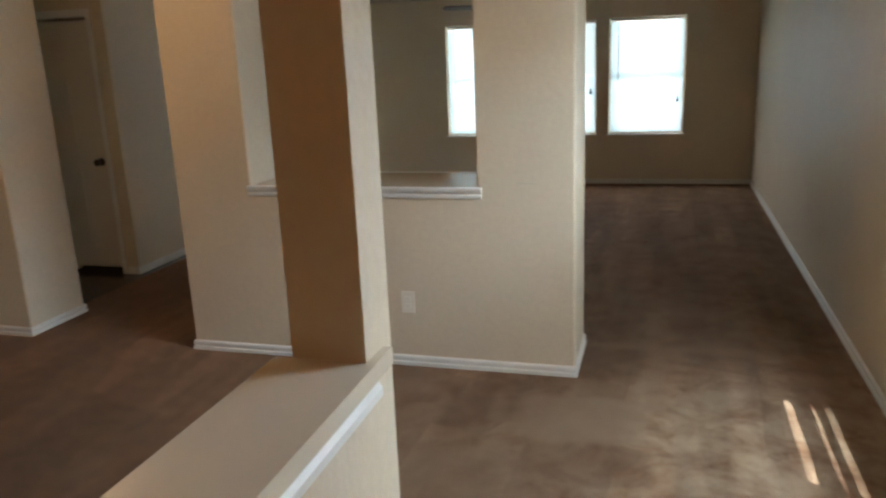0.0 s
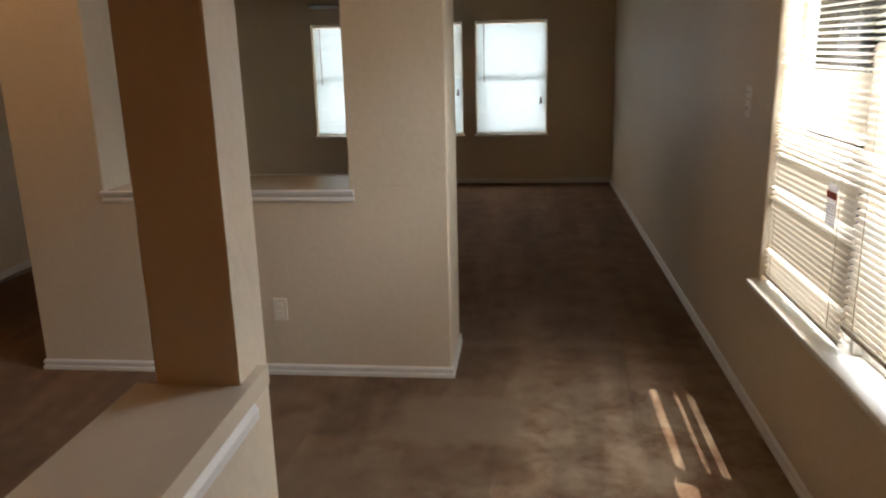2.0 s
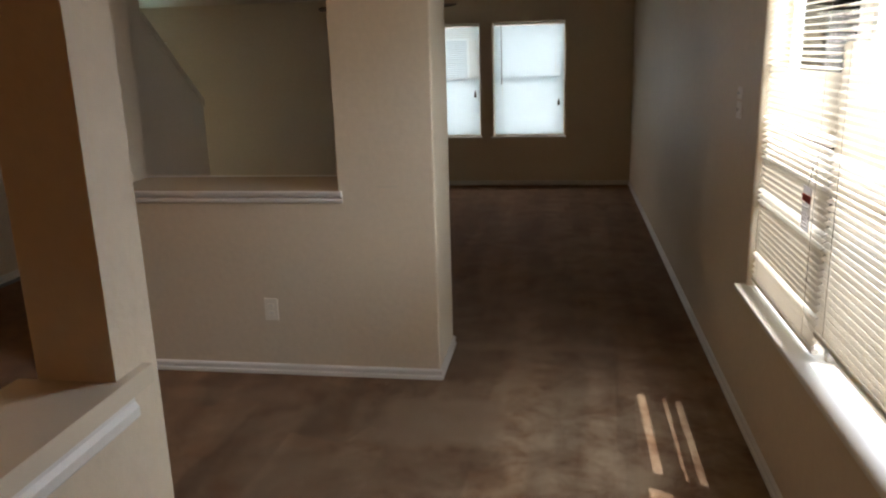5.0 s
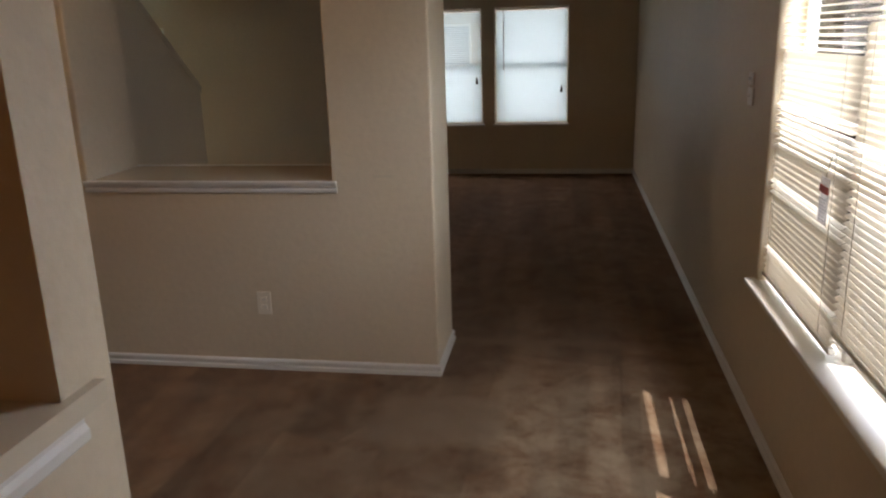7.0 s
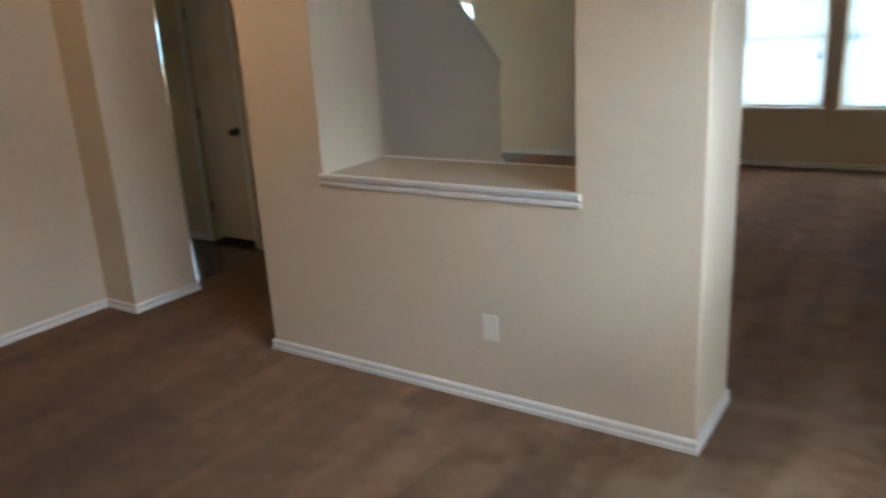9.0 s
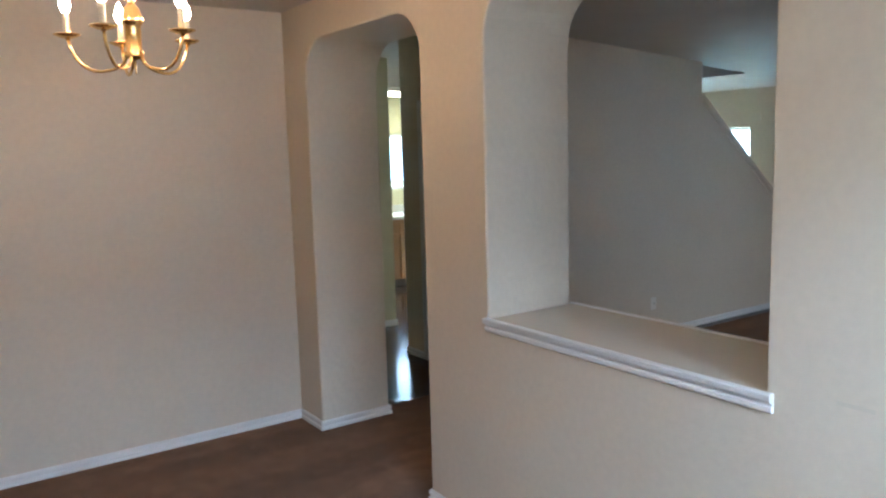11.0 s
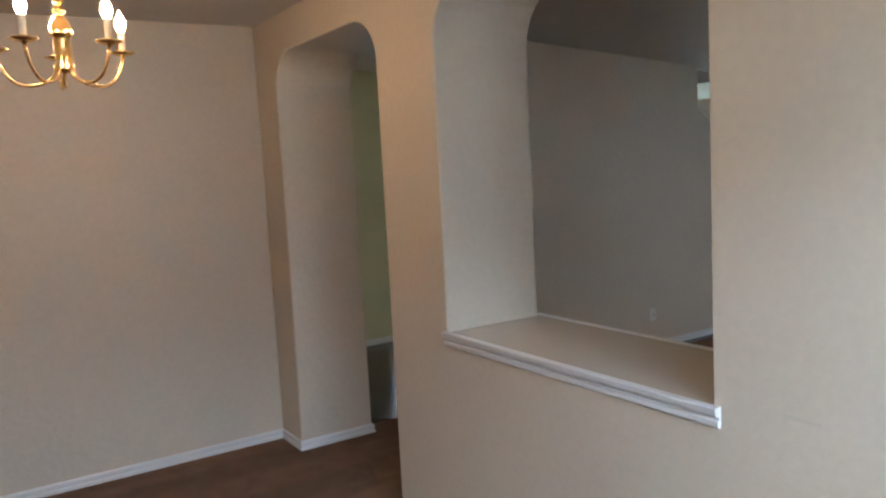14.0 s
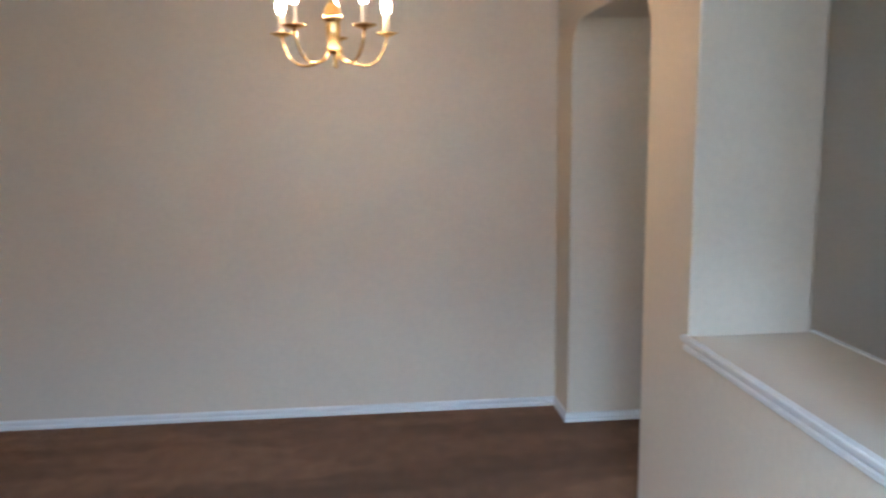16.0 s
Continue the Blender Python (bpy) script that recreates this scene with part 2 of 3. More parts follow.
def translucent_material(name, color, share, clear=0.0):
    m = bpy.data.materials.new(name)
    m.use_nodes = True
    nt = m.node_tree
    nt.nodes.clear()
    out = nt.nodes.new("ShaderNodeOutputMaterial")
    di = nt.nodes.new("ShaderNodeBsdfDiffuse")
    tl = nt.nodes.new("ShaderNodeBsdfTranslucent")
    di.inputs[0].default_value = (*color, 1)
    tl.inputs[0].default_value = (*color, 1)
    mx = nt.nodes.new("ShaderNodeMixShader")
    mx.inputs[0].default_value = share
    nt.links.new(di.outputs[0], mx.inputs[1])
    nt.links.new(tl.outputs[0], mx.inputs[2])
    last = mx
    if clear:
        tr = nt.nodes.new("ShaderNodeBsdfTransparent")
        m2 = nt.nodes.new("ShaderNodeMixShader")
        m2.inputs[0].default_value = clear
        nt.links.new(mx.outputs[0], m2.inputs[1])
        nt.links.new(tr.outputs[0], m2.inputs[2])
        last = m2
    nt.links.new(last.outputs[0], out.inputs[0])
    return m


def glow_material(name, color, strength):
    m = bpy.data.materials.new(name)
    m.use_nodes = True
    nt = m.node_tree
    nt.nodes.clear()
    out = nt.nodes.new("ShaderNodeOutputMaterial")
    em = nt.nodes.new("ShaderNodeEmission")
    em.inputs[0].default_value = (*color, 1)
    em.inputs[1].default_value = strength
    nt.links.new(em.outputs[0], out.inputs[0])
    return m


M_GLASS = glass_material()
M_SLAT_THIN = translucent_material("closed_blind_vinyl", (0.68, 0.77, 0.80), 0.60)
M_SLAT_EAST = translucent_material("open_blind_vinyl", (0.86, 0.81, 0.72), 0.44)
M_SCREEN = translucent_material("insect_screen", (0.10, 0.09, 0.08), 0.2, clear=0.76)
M_TAG = translucent_material("tag_paper", (0.88, 0.86, 0.86), 0.75)
M_FLAME = glow_material("lit_bulb", (1.0, 0.61, 0.32), 43.0)
# glow of the added, unseen fill lamp at the entry
M_ENTRY_FILL = glow_material("entry_fill_glow", (1.0, 0.46, 0.15), 5.8)
M_TUBE = glow_material("lit_tube", (1.0, 0.88, 0.55), 4.2)


# ---- building helpers ----
def bm_object(name, bm, mat, parent=None, label="", smooth=False):
    me = bpy.data.meshes.new(name)
    bmesh.ops.recalc_face_normals(bm, faces=bm.faces)
    bm.to_mesh(me)
    bm.free()
    if smooth:
        me.polygons.foreach_set("use_smooth", [True] * len(me.polygons))
    me.materials.append(mat)
    ob = new(name, me)
    if parent is not None:
        ob.parent = parent
    if label:
        ob["label"] = label
    return ob


def thing(name, place, label, category, group="", rz=0.0):
    ob = new(name)
    ob.matrix_world = pose(*place, 0, 0, rz)
    ob.empty_display_size = 0.1
    return tagged(ob, label, category, group)


def add_box(bm, x0, x1, y0, y1, z0, z1, bevel=0.0, segs=1):
    r = bmesh.ops.create_cube(bm, size=1.0)
    for v in r["verts"]:
        v.co = Vector(((x0 + x1) / 2 + v.co.x * (x1 - x0), (y0 + y1) / 2 + v.co.y * (y1 - y0), (z0 + z1) / 2 + v.co.z * (z1 - z0)))
    if bevel:
        edges = list({e for v in r["verts"] for e in v.link_edges})
        bmesh.ops.bevel(bm, geom=edges, offset=bevel, segments=segs, affect="EDGES", profile=0.5)
    return bm


def box_bm(*a, **k):
    return add_box(bmesh.new(), *a, **k)


def lathe(profile, n=20, place=(0, 0, 0), bm=None):
    """Solid of revolution about z from (radius, height) pairs."""
    bm = bm or bmesh.new()
    rings = []
    for r, z in profile:
        rings.append([bm.verts.new((place[0] + r * math.cos(a * math.tau / n), place[1] + r * math.sin(a * math.tau / n), place[2] + z)) for a in range(n)])
    for lo, hi in zip(rings, rings[1:]):
        for i in range(n):
            bm.faces.new((lo[i], lo[(i + 1) % n], hi[(i + 1) % n], hi[i]))
    bm.faces.new(rings[0])
    bm.faces.new(rings[-1])
    return bm


def tube(points, r, n=8, bm=None):
    bm = bm or bmesh.new()
    pts = [Vector(p) for p in points]
    rings = []
    for i, p in enumerate(pts):
        d = (pts[min(i + 1, len(pts) - 1)] - pts[max(i - 1, 0)]).normalized()
        side = d.cross(Vector((0, 0, 1)))
        side = side.normalized() if side.length > 1e-3 else Vector((1, 0, 0))
        up = side.cross(d)
        rings.append([bm.verts.new(p + (side * math.cos(a * math.tau / n) + up * math.sin(a * math.tau / n)) * r) for a in range(n)])
    for lo, hi in zip(rings, rings[1:]):
        for i in range(n):
            bm.faces.new((lo[i], lo[(i + 1) % n], hi[(i + 1) % n], hi[i]))
    bm.faces.new(rings[0])
    bm.faces.new(rings[-1])
    return bm


def slab(outer, holes, axis, a, b, bevel=0.0):
    """A wall cut from a sheet: outline and holes in the plane across the axis ('x': points are y, z; 'y': x, z; 'z': x, y), thick from a to b."""
    from mathutils.geometry import tessellate_polygon
    loops = [outer] + holes
    flat = [p for loop in loops for p in loop]
    tris = tessellate_polygon([[Vector((p[0], p[1], 0)) for p in loop] for loop in loops])

    def at(p, d):
        return {"x": (d, p[0], p[1]), "y": (p[0], d, p[1]), "z": (p[0], p[1], d)}[axis]
    bm = bmesh.new()
    va = [bm.verts.new(at(p, a)) for p in flat]
    vb = [bm.verts.new(at(p, b)) for p in flat]
    for t in tris:
        bm.faces.new([va[i] for i in t])
        bm.faces.new([vb[i] for i in reversed(t)])
    k = 0
    for loop in loops:
        n = len(loop)
        for i in range(n):
            j = (i + 1) % n
            bm.faces.new((va[k + i], va[k + j], vb[k + j], vb[k + i]))
        k += n
    return bm


def soften(ob, width, segments=5):
    mod = ob.modifiers.new("rounded_edges", "BEVEL")
    mod.width, mod.segments, mod.limit_method, mod.angle_limit = width, segments, "ANGLE", radians(50)
    return ob


def rect(a0, a1, b0, b1):
    return [(a0, b0), (a1, b0), (a1, b1), (a0, b1)]


def arched(a0, a1, b0, b1, r, n=8):
    """A rectangle with round upper corners."""
    pts = [(a0, b0), (a1, b0)]
    pts += [(a1 - r + r * math.cos(i / n * math.pi / 2), b1 - r + r * math.sin(i / n * math.pi / 2)) for i in range(n + 1)]
    pts += [(a0 + r - r * math.sin(i / n * math.pi / 2), b1 - r + r * math.cos(i / n * math.pi / 2)) for i in range(n + 1)]
    return pts


def structure(name, bm, mat, label, category, bevel=0.0, smooth=False):
    ob = bm_object(name, bm, mat, smooth=smooth)
    tagged(ob, label, category, kind="structure")
    if bevel:
        soften(ob, bevel)
    return ob


BASE = [(0.0, 0.0), (0.015, 0.0), (0.015, 0.018), (0.007, 0.023), (0.007, 0.029), (0.012, 0.033), (0.012, 0.048), (0.005, 0.057), (0.0, 0.057)]


def run_profile(path, profile, closed=False, z=0.0):
    """Sweep a profile of (out, up) along a level path; out is to the path's right. Corners are mitred."""
    bm = bmesh.new()
    pts = [Vector((*p, 0)) for p in path]
    n = len(pts)
    rings = []
    for i, p in enumerate(pts):
        dirs = []
        if i > 0:
            dirs.append((p - pts[i - 1]).normalized())
        if i < n - 1:
            dirs.append((pts[i + 1] - p).normalized())
        normals = [Vector((d.y, -d.x, 0)) for d in dirs]
        if len(normals) == 2:
            s = normals[0] + normals[1]
            off = s / (1 + normals[0].dot(normals[1]))
        else:
            off = normals[0]
        rings.append([bm.verts.new(p + off * o + Vector((0, 0, z + u))) for o, u in profile])
    m = len(profile)
    for lo, hi in zip(rings, rings[1:]):
        for i in range(m):
            bm.faces.new((lo[i], lo[(i + 1) % m], hi[(i + 1) % m], hi[i]))
    bm.faces.new(rings[0])
    bm.faces.new(rings[-1])
    return bm


# ---- large structure ----
EAST, NORTH, SOUTH = 1.425, 5.89, -6.0
WEST = -3.78
TH = 0.48
CEIL_D = 2.57
STAIR_X = -3.71


def ceil_l(y):
    """Height of the gently falling living room ceiling."""
    return 2.57 - 0.072 * (y - 2.1)


TOP = 2.8

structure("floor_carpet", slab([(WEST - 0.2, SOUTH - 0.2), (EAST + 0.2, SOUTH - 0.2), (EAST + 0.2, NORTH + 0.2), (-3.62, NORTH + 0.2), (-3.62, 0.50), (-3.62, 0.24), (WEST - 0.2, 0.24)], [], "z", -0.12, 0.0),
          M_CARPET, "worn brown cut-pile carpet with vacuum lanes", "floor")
structure("floor_hall", box_bm(-8.4, -3.62, 0.24, NORTH + 0.2, -0.12, -0.004), M_VINYLFLOOR, "glossy brown vinyl hall and kitchen floor", "floor")

# partition with the arch and the pass-through
OPEN = (-1.785, -0.495, 0.985, 2.374)
outer = [(-5.85, 0.0), (-3.48, 0.0)]
ar, n_arc, a_top = 0.22, 8, 2.36
outer += [(-3.48, a_top - ar)] + [(-3.48 + ar - ar * math.cos(i / n_arc * math.pi / 2), a_top - ar + ar * math.sin(i / n_arc * math.pi / 2)) for i in range(1, n_arc + 1)]
outer += [(-2.26 - ar + ar * math.sin(i / n_arc * math.pi / 2), a_top - ar + ar * math.cos(i / n_arc * math.pi / 2)) for i in range(0, n_arc + 1)]
outer += [(-2.26, 0.0), (0.0, 0.0), (0.0, TOP), (-5.85, TOP)]
structure("wall_partition", slab(outer, [arched(*OPEN, 0.22)], "y", 0.0, TH), M_WALL, "thick cream wall with an arch and a wide pass-through", "wall", bevel=0.018)

structure("wall_west", box_bm(WEST - 0.2, WEST, SOUTH, -0.003, 0, TOP), M_WALL, "plain cream textured dining room wall", "wall")
structure("wall_south", box_bm(WEST - 0.2, EAST + 0.2, SOUTH - 0.2, SOUTH - 0.003, 0, TOP), M_WALL, "plain cream entry wall", "wall")
WIN_E = (-1.93, -0.258, 0.60, 2.10)
structure("wall_east", slab(rect(SOUTH, NORTH + 0.2, 0, TOP), [rect(*WIN_E)], "x", EAST, EAST + 0.17), M_WALL, "long cream textured wall with a wide window", "wall", bevel=0.012)
WIN_N = [(-0.237, 0.625), (-1.25, -0.40), (-2.27, -1.41)]
NZ = (0.60, 1.972)
structure("wall_north", slab(rect(-8.2, EAST - 0.003, 0, TOP), [rect(a, b, *NZ) for a, b in WIN_N] + [rect(-5.45, -4.455, 0.6, 1.87)], "y", NORTH, NORTH + 0.17), M_WALL,
          "cream rear wall with windows", "wall", bevel=0.01)

# stair enclosure
TY = (1.39, 5.22)
structure("wall_stair", slab([(TY[0], 0), (TY[1], 0), (TY[1], 1.15), (4.02, 2.12), (4.02, TOP), (TY[0], TOP)], [], "x", STAIR_X - 0.115, STAIR_X), M_WALL,
          "cream stair side wall with a raked top", "wall", bevel=0.01)
DOOR = (-4.36, -3.86, 0.0, 2.045)
structure("wall_closet", slab([(-4.68, 0), (DOOR[0], 0), (DOOR[0], DOOR[3]), (DOOR[1], DOOR[3]), (DOOR[1], 0), (STAIR_X - 0.118, 0), (STAIR_X - 0.118, TOP), (-4.68, TOP)], [], "y", 1.39, 1.505), M_WALL,
          "cream hall wall around a closet door", "wall", bevel=0.008)
structure("wall_stair_far", box_bm(-4.68, -4.563, 1.508, 4.75, 0, TOP), M_WALL, "cream wall between stair and kitchen", "wall", bevel=0.0)
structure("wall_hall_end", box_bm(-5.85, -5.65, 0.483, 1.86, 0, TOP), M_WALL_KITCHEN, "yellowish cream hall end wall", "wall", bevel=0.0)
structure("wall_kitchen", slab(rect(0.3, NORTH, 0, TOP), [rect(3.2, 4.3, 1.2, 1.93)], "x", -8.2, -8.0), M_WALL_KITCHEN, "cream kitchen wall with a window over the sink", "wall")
structure("wall_kitchen_south", box_bm(-8.2, -5.853, 0.1, 0.3, 0, TOP), M_WALL, "plain cream kitchen wall", "wall")

structure("ceiling_dining", box_bm(WEST - 0.1, EAST, SOUTH, 0.24, CEIL_D, CEIL_D + 0.18), M_CEIL, "cream textured dining and entry ceiling", "ceiling")
bm = slab(rect(-8.1, EAST, 0.24, NORTH), [rect(-4.60, STAIR_X - 0.115, 2.6, 4.85)], "z", 0.0, 0.25)
for v in bm.verts:
    v.co.z += ceil_l(v.co.y)
structure("ceiling_living", bm, M_CEIL, "cream textured ceiling with a stairwell opening", "ceiling")
structure("roof", box_bm(-8.6, 2.0, -6.6, 6.9, 5.2, 5.3), M_CEIL, "plain flat upper ceiling over the stairwell", "roof")
structure("wall_upper_east", box_bm(STAIR_X - 0.11, STAIR_X, 0.3, NORTH, TOP, 5.2), M_WALL, "plain upper stairwell wall", "wall")
structure("wall_upper_west", box_bm(-4.72, -4.6, 0.3, NORTH, TOP, 5.2), M_WALL, "plain upper stairwell wall", "wall")
structure("wall_upper_north", box_bm(-4.6, STAIR_X - 0.115, 4.85, 4.97, 2.6, 5.2), M_WALL, "plain upper stairwell wall", "wall")
structure("wall_upper_south", box_bm(-4.6, STAIR_X - 0.115, 0.3, 0.42, TOP, 5.2), M_WALL, "plain upper stairwell wall", "wall")

# half wall with its post and cap
HX = (-0.168, -0.038)
HEND = -2.555
structure("half_wall", slab([(SOUTH + 0.003, 0), (HEND, 0), (HEND, CEIL_D), (-2.675, CEIL_D), (-2.675, 1.166), (SOUTH + 0.003, 1.166)], [], "x", *HX), M_WALL,
          "low cream half wall ending in a square textured post", "wall", bevel=0.007)
structure("half_wall_cap", slab([(HX[0] - 0.03, SOUTH + 0.003), (HX[1] + 0.018, SOUTH + 0.003), (HX[1] + 0.018, -2.602), (HX[1] + 0.001, -2.602), (HX[1] + 0.001, -2.678), (HX[0] - 0.03, -2.678)], [], "z", 1.167, 1.198, bevel=0.006),
          M_LEDGE, "smooth cream painted cap board notched round the post", "cap")
structure("half_wall_trim", run_profile([(HX[1] + 0.0005, SOUTH + 0.01), (HX[1] + 0.0005, -2.645)], [(0, 0), (0.006, 0), (0.013, 0.007), (0.013, 0.022), (0.007, 0.030), (0.007, 0.044), (0, 0.044)], z=1.122), M_TRIM,
          "white stepped trim under the cap board", "trim")

# pass-through ledge
structure("ledge", box_bm(OPEN[0] + 0.001, OPEN[1] - 0.001, -0.002, TH + 0.02, 0.985, 0.995, bevel=0.003), M_LEDGE, "smooth cream painted ledge board", "ledge")
for nm, yy, sgn in (("ledge_trim", 0.0, 1), ("ledge_trim", TH, -1)):
    prof = [(0, 0), (0.008, 0), (0.013, 0.006), (0.013, 0.018), (0.007, 0.022), (0.007, 0.030), (0.019, 0.034), (0.024, 0.040), (0.027, 0.056), (0.024, 0.059), (0, 0.059)]
    path = [(OPEN[0] - 0.012, yy), (OPEN[1] + 0.025, yy)]
    structure(nm, run_profile(path if sgn > 0 else path[::-1], prof, z=0.940), M_TRIM, "white stepped moulding along the ledge edge", "trim")

# baseboards
for path in (
    [(-2.26, TH), (-2.26, 0.0), (0.0, 0.0), (0.0, TH), (-2.26, TH)],
    [(WEST, SOUTH), (WEST, 0.0), (-3.48, 0.0), (-3.48, TH), (-5.65, TH), (-5.65, 1.86), (-5.85, 1.86)],
    [(-3.815, 1.39), (STAIR_X, 1.39), (STAIR_X, TY[1]), (STAIR_X - 0.115, TY[1])],
    [(-4.68, 4.75), (-4.68, 1.39), (-4.42, 1.39)],
    [(-8.0, NORTH), (EAST, NORTH), (EAST, SOUTH)],
    [(HX[0], SOUTH), (HX[0], HEND), (HX[1], HEND), (HX[1], SOUTH)],
):
    structure("baseboard", run_profile(path, BASE), M_TRIM, "low white stepped baseboard", "baseboard")

# stair cap along the rake
bm = bmesh.new()
for x0, x1, dz0, dz1 in ((STAIR_X - 0.135, STAIR_X + 0.02, 0.0, 0.022), (STAIR_X, STAIR_X + 0.012, -0.05, 0.0)):
    vs = [bm.verts.new((x, y, z + d)) for x in (x0, x1) for y, z in ((TY[1] + 0.01, 1.145), (4.02, 2.125)) for d in (dz0, dz1)]
    for f in ((0, 1, 3, 2), (4, 6, 7, 5), (0, 4, 5, 1), (2, 3, 7, 6), (0, 2, 6, 4), (1, 5, 7, 3)):
        bm.faces.new([vs[i] for i in f])
structure("stair_cap", bm, M_LEDGE, "painted raked cap on the stair wall", "trim")

# outdoors
structure("ground", slab(rect(-60, 70, -60, 80), [], "z", -0.5, -0.2), M_GRASS, "dry lawn around the house", "ground")
structure("patio", box_bm(-6, 3.0, 6.3, 9.5, -0.2, -0.1), M_CONC, "pale concrete patio", "ground")
structure("side_path", box_bm(1.65, 3.1, -8, 6.2, -0.2, -0.12), M_CONC, "pale concrete side path", "ground")


# ---- things ----
def window_unit(name, axis, d0, a0, a1, z0, z1, meet, label, screen=False):
    """A single-hung window in an opening; d0 is the depth of the glass plane."""
    w = thing(name, (0, 0, 0), label, "window")
    w["kind"] = "structure"

    def bx(a, b, z, zz, d, dd, bev=0.003):
        return box_bm(d, dd, a, b, z, zz, bevel=bev) if axis == "x" else box_bm(a, b, d, dd, z, zz, bevel=bev)
    f = 0.035
    bm = bmesh.new()
    for a, b, z, zz in ((a0, a0 + f, z0, z1), (a1 - f, a1, z0, z1), (a0 + f, a1 - f, z0, z0 + f), (a0 + f, a1 - f, z1 - f, z1)):
        if axis == "x":
            add_box(bm, d0 - 0.02, d0 + 0.03, a, b, z, zz)
        else:
            add_box(bm, a, b, d0 - 0.02, d0 + 0.03, z, zz)
    bm_object("window_frame", bm, M_VINYL, w)
    bm_object("meeting_rail", bx(a0 + f, a1 - f, meet - 0.02, meet + 0.02, d0 - 0.006, d0 + 0.009), M_VINYL, w)
    for lo, hi in ((z0 + f, meet - 0.02), (meet + 0.02, z1 - f)):
        g = bm_object("pane", bx(a0 + f, a1 - f, lo, hi, d0, d0 + 0.004, 0), M_GLASS, w)
        g.visible_shadow = False
    if screen:
        bm_object("insect_screen", bx(a0 + f, a1 - f, z0 + f, meet - 0.02, d0 + 0.02, d0 + 0.021, 0), M_SCREEN, w)
    return w


def slat_mesh(length, depth, thick=0.0012, crown=0.002):
    """A curved blind slat lying along x."""
    bm = bmesh.new()
    rows = []
    for s, h in ((-0.5, 0), (0, crown), (0.5, 0)):
        rows.append([bm.verts.new((x, s * depth, h + t)) for x in (-length / 2, length / 2) for t in (0, thick)])
    for a, b in zip(rows, rows[1:]):
        bm.faces.new((a[0], a[2], b[2], b[0]))
        bm.faces.new((a[1], b[1], b[3], a[3]))
        bm.faces.new((a[0], b[0], b[1], a[1]))
        bm.faces.new((a[2], a[3], b[3], b[2]))
    bm.faces.new((rows[0][0], rows[0][1], rows[0][3], rows[0][2]))
    bm.faces.new((rows[-1][0], rows[-1][2], rows[-1][3], rows[-1][1]))
    me = bpy.data.meshes.new("slat")
    bmesh.ops.recalc_face_normals(bm, faces=bm.faces)
    bm.to_mesh(me)
    bm.free()
    return me


def blind(name, place, rz, width, height, pitch, depth, tilt, mat, label, skip=(), bent=(), group="", jitter=2.0, wand=True, high=0):
    """Top of the blind at place; it hangs down along z, with slats along its own x axis. The room lies at its own -y."""
    b = thing(name, place, label, "window blind", group, rz)
    me = slat_mesh(width, depth)
    me.materials.append(mat)
    bm_object("headrail", box_bm(-width / 2, width / 2, -0.014, 0.014, -0.03, 0, bevel=0.003), M_SLAT, b)
    rnd = random.Random(int(abs(place[0] * 1000 + place[1] * 100)))
    n = int((height - 0.055) / pitch)
    last = 0.0
    for i in range(n):
        if i in skip:
            continue
        s = bpy.data.objects.new("slat", me)
        scene.collection.objects.link(s)
        s.parent = b
        last = -0.04 - (i + 0.5) * pitch
        s.matrix_basis = pose(0, 0, last, (68 if i in bent else tilt * (0.5 if i < high else 1.0)) + rnd.uniform(-jitter, jitter), 0, 0)
    bm_object("bottom_rail", box_bm(-width / 2, width / 2, -0.013, 0.013, -height, -height + 0.018, bevel=0.004), M_SLAT, b)
    for x in (-width / 2 + 0.1, width / 2 - 0.1):
        bm_object("ladder_cord", box_bm(x - 0.0008, x + 0.0008, -0.017, -0.016, -height + 0.01, -0.02), M_SLAT, b)
    if wand:
        bm_object("tilt_wand", tube([(-width / 2 + 0.09, -0.03, -0.03), (-width / 2 + 0.09, -0.032, -0.72)], 0.004), M_DARKMETAL, b, "thin grey tilt wand")
    return b


# east window: two units under one head, with a post between
POST = (-1.115, -1.082)
structure("window_post", box_bm(EAST + 0.07, EAST + 0.17, POST[0], POST[1], 0.60, 2.10, bevel=0.004), M_TRIM, "white painted post between the side windows", "trim")
for a0, a1 in ((POST[1], WIN_E[1]), (WIN_E[0], POST[0])):
    window_unit("window", "x", EAST + 0.12, a0 + 0.001, a1 - 0.001, 0.622, 2.10, 1.33, "white vinyl single-hung side window", screen=True)
structure("window_sill", box_bm(EAST - 0.045, EAST + 0.118, WIN_E[0] - 0.04, WIN_E[1] + 0.04, 0.598, 0.622, bevel=0.006, segs=2), M_TRIM, "deep white painted window sill board", "sill")
bm = box_bm(EAST - 0.018, EAST - 0.001, WIN_E[0] - 0.02, WIN_E[1] + 0.02, 0.545, 0.597, bevel=0.004)
structure("sill_apron", bm, M_WALL, "painted apron under the sill", "trim")
blind("window_blind", (EAST + 0.032, -0.67925, 2.095), -90, 0.8595, 1.45, 0.0235, 0.028, 24, M_SLAT_EAST,
      "open cream mini blind lowered to the sill", bent=(*range(21, 29), *range(37, 42), *range(45, 54)), high=31, wand=False)
blind("window_blind", (EAST + 0.032, (POST[0] + WIN_E[0]) / 2 + 0.003, 2.095), -90, POST[0] - WIN_E[0] - 0.002, 1.38, 0.0235, 0.028, 24, M_SLAT_EAST,
      "open cream mini blind hanging just above the sill", bent=range(17, 31), wand=False)

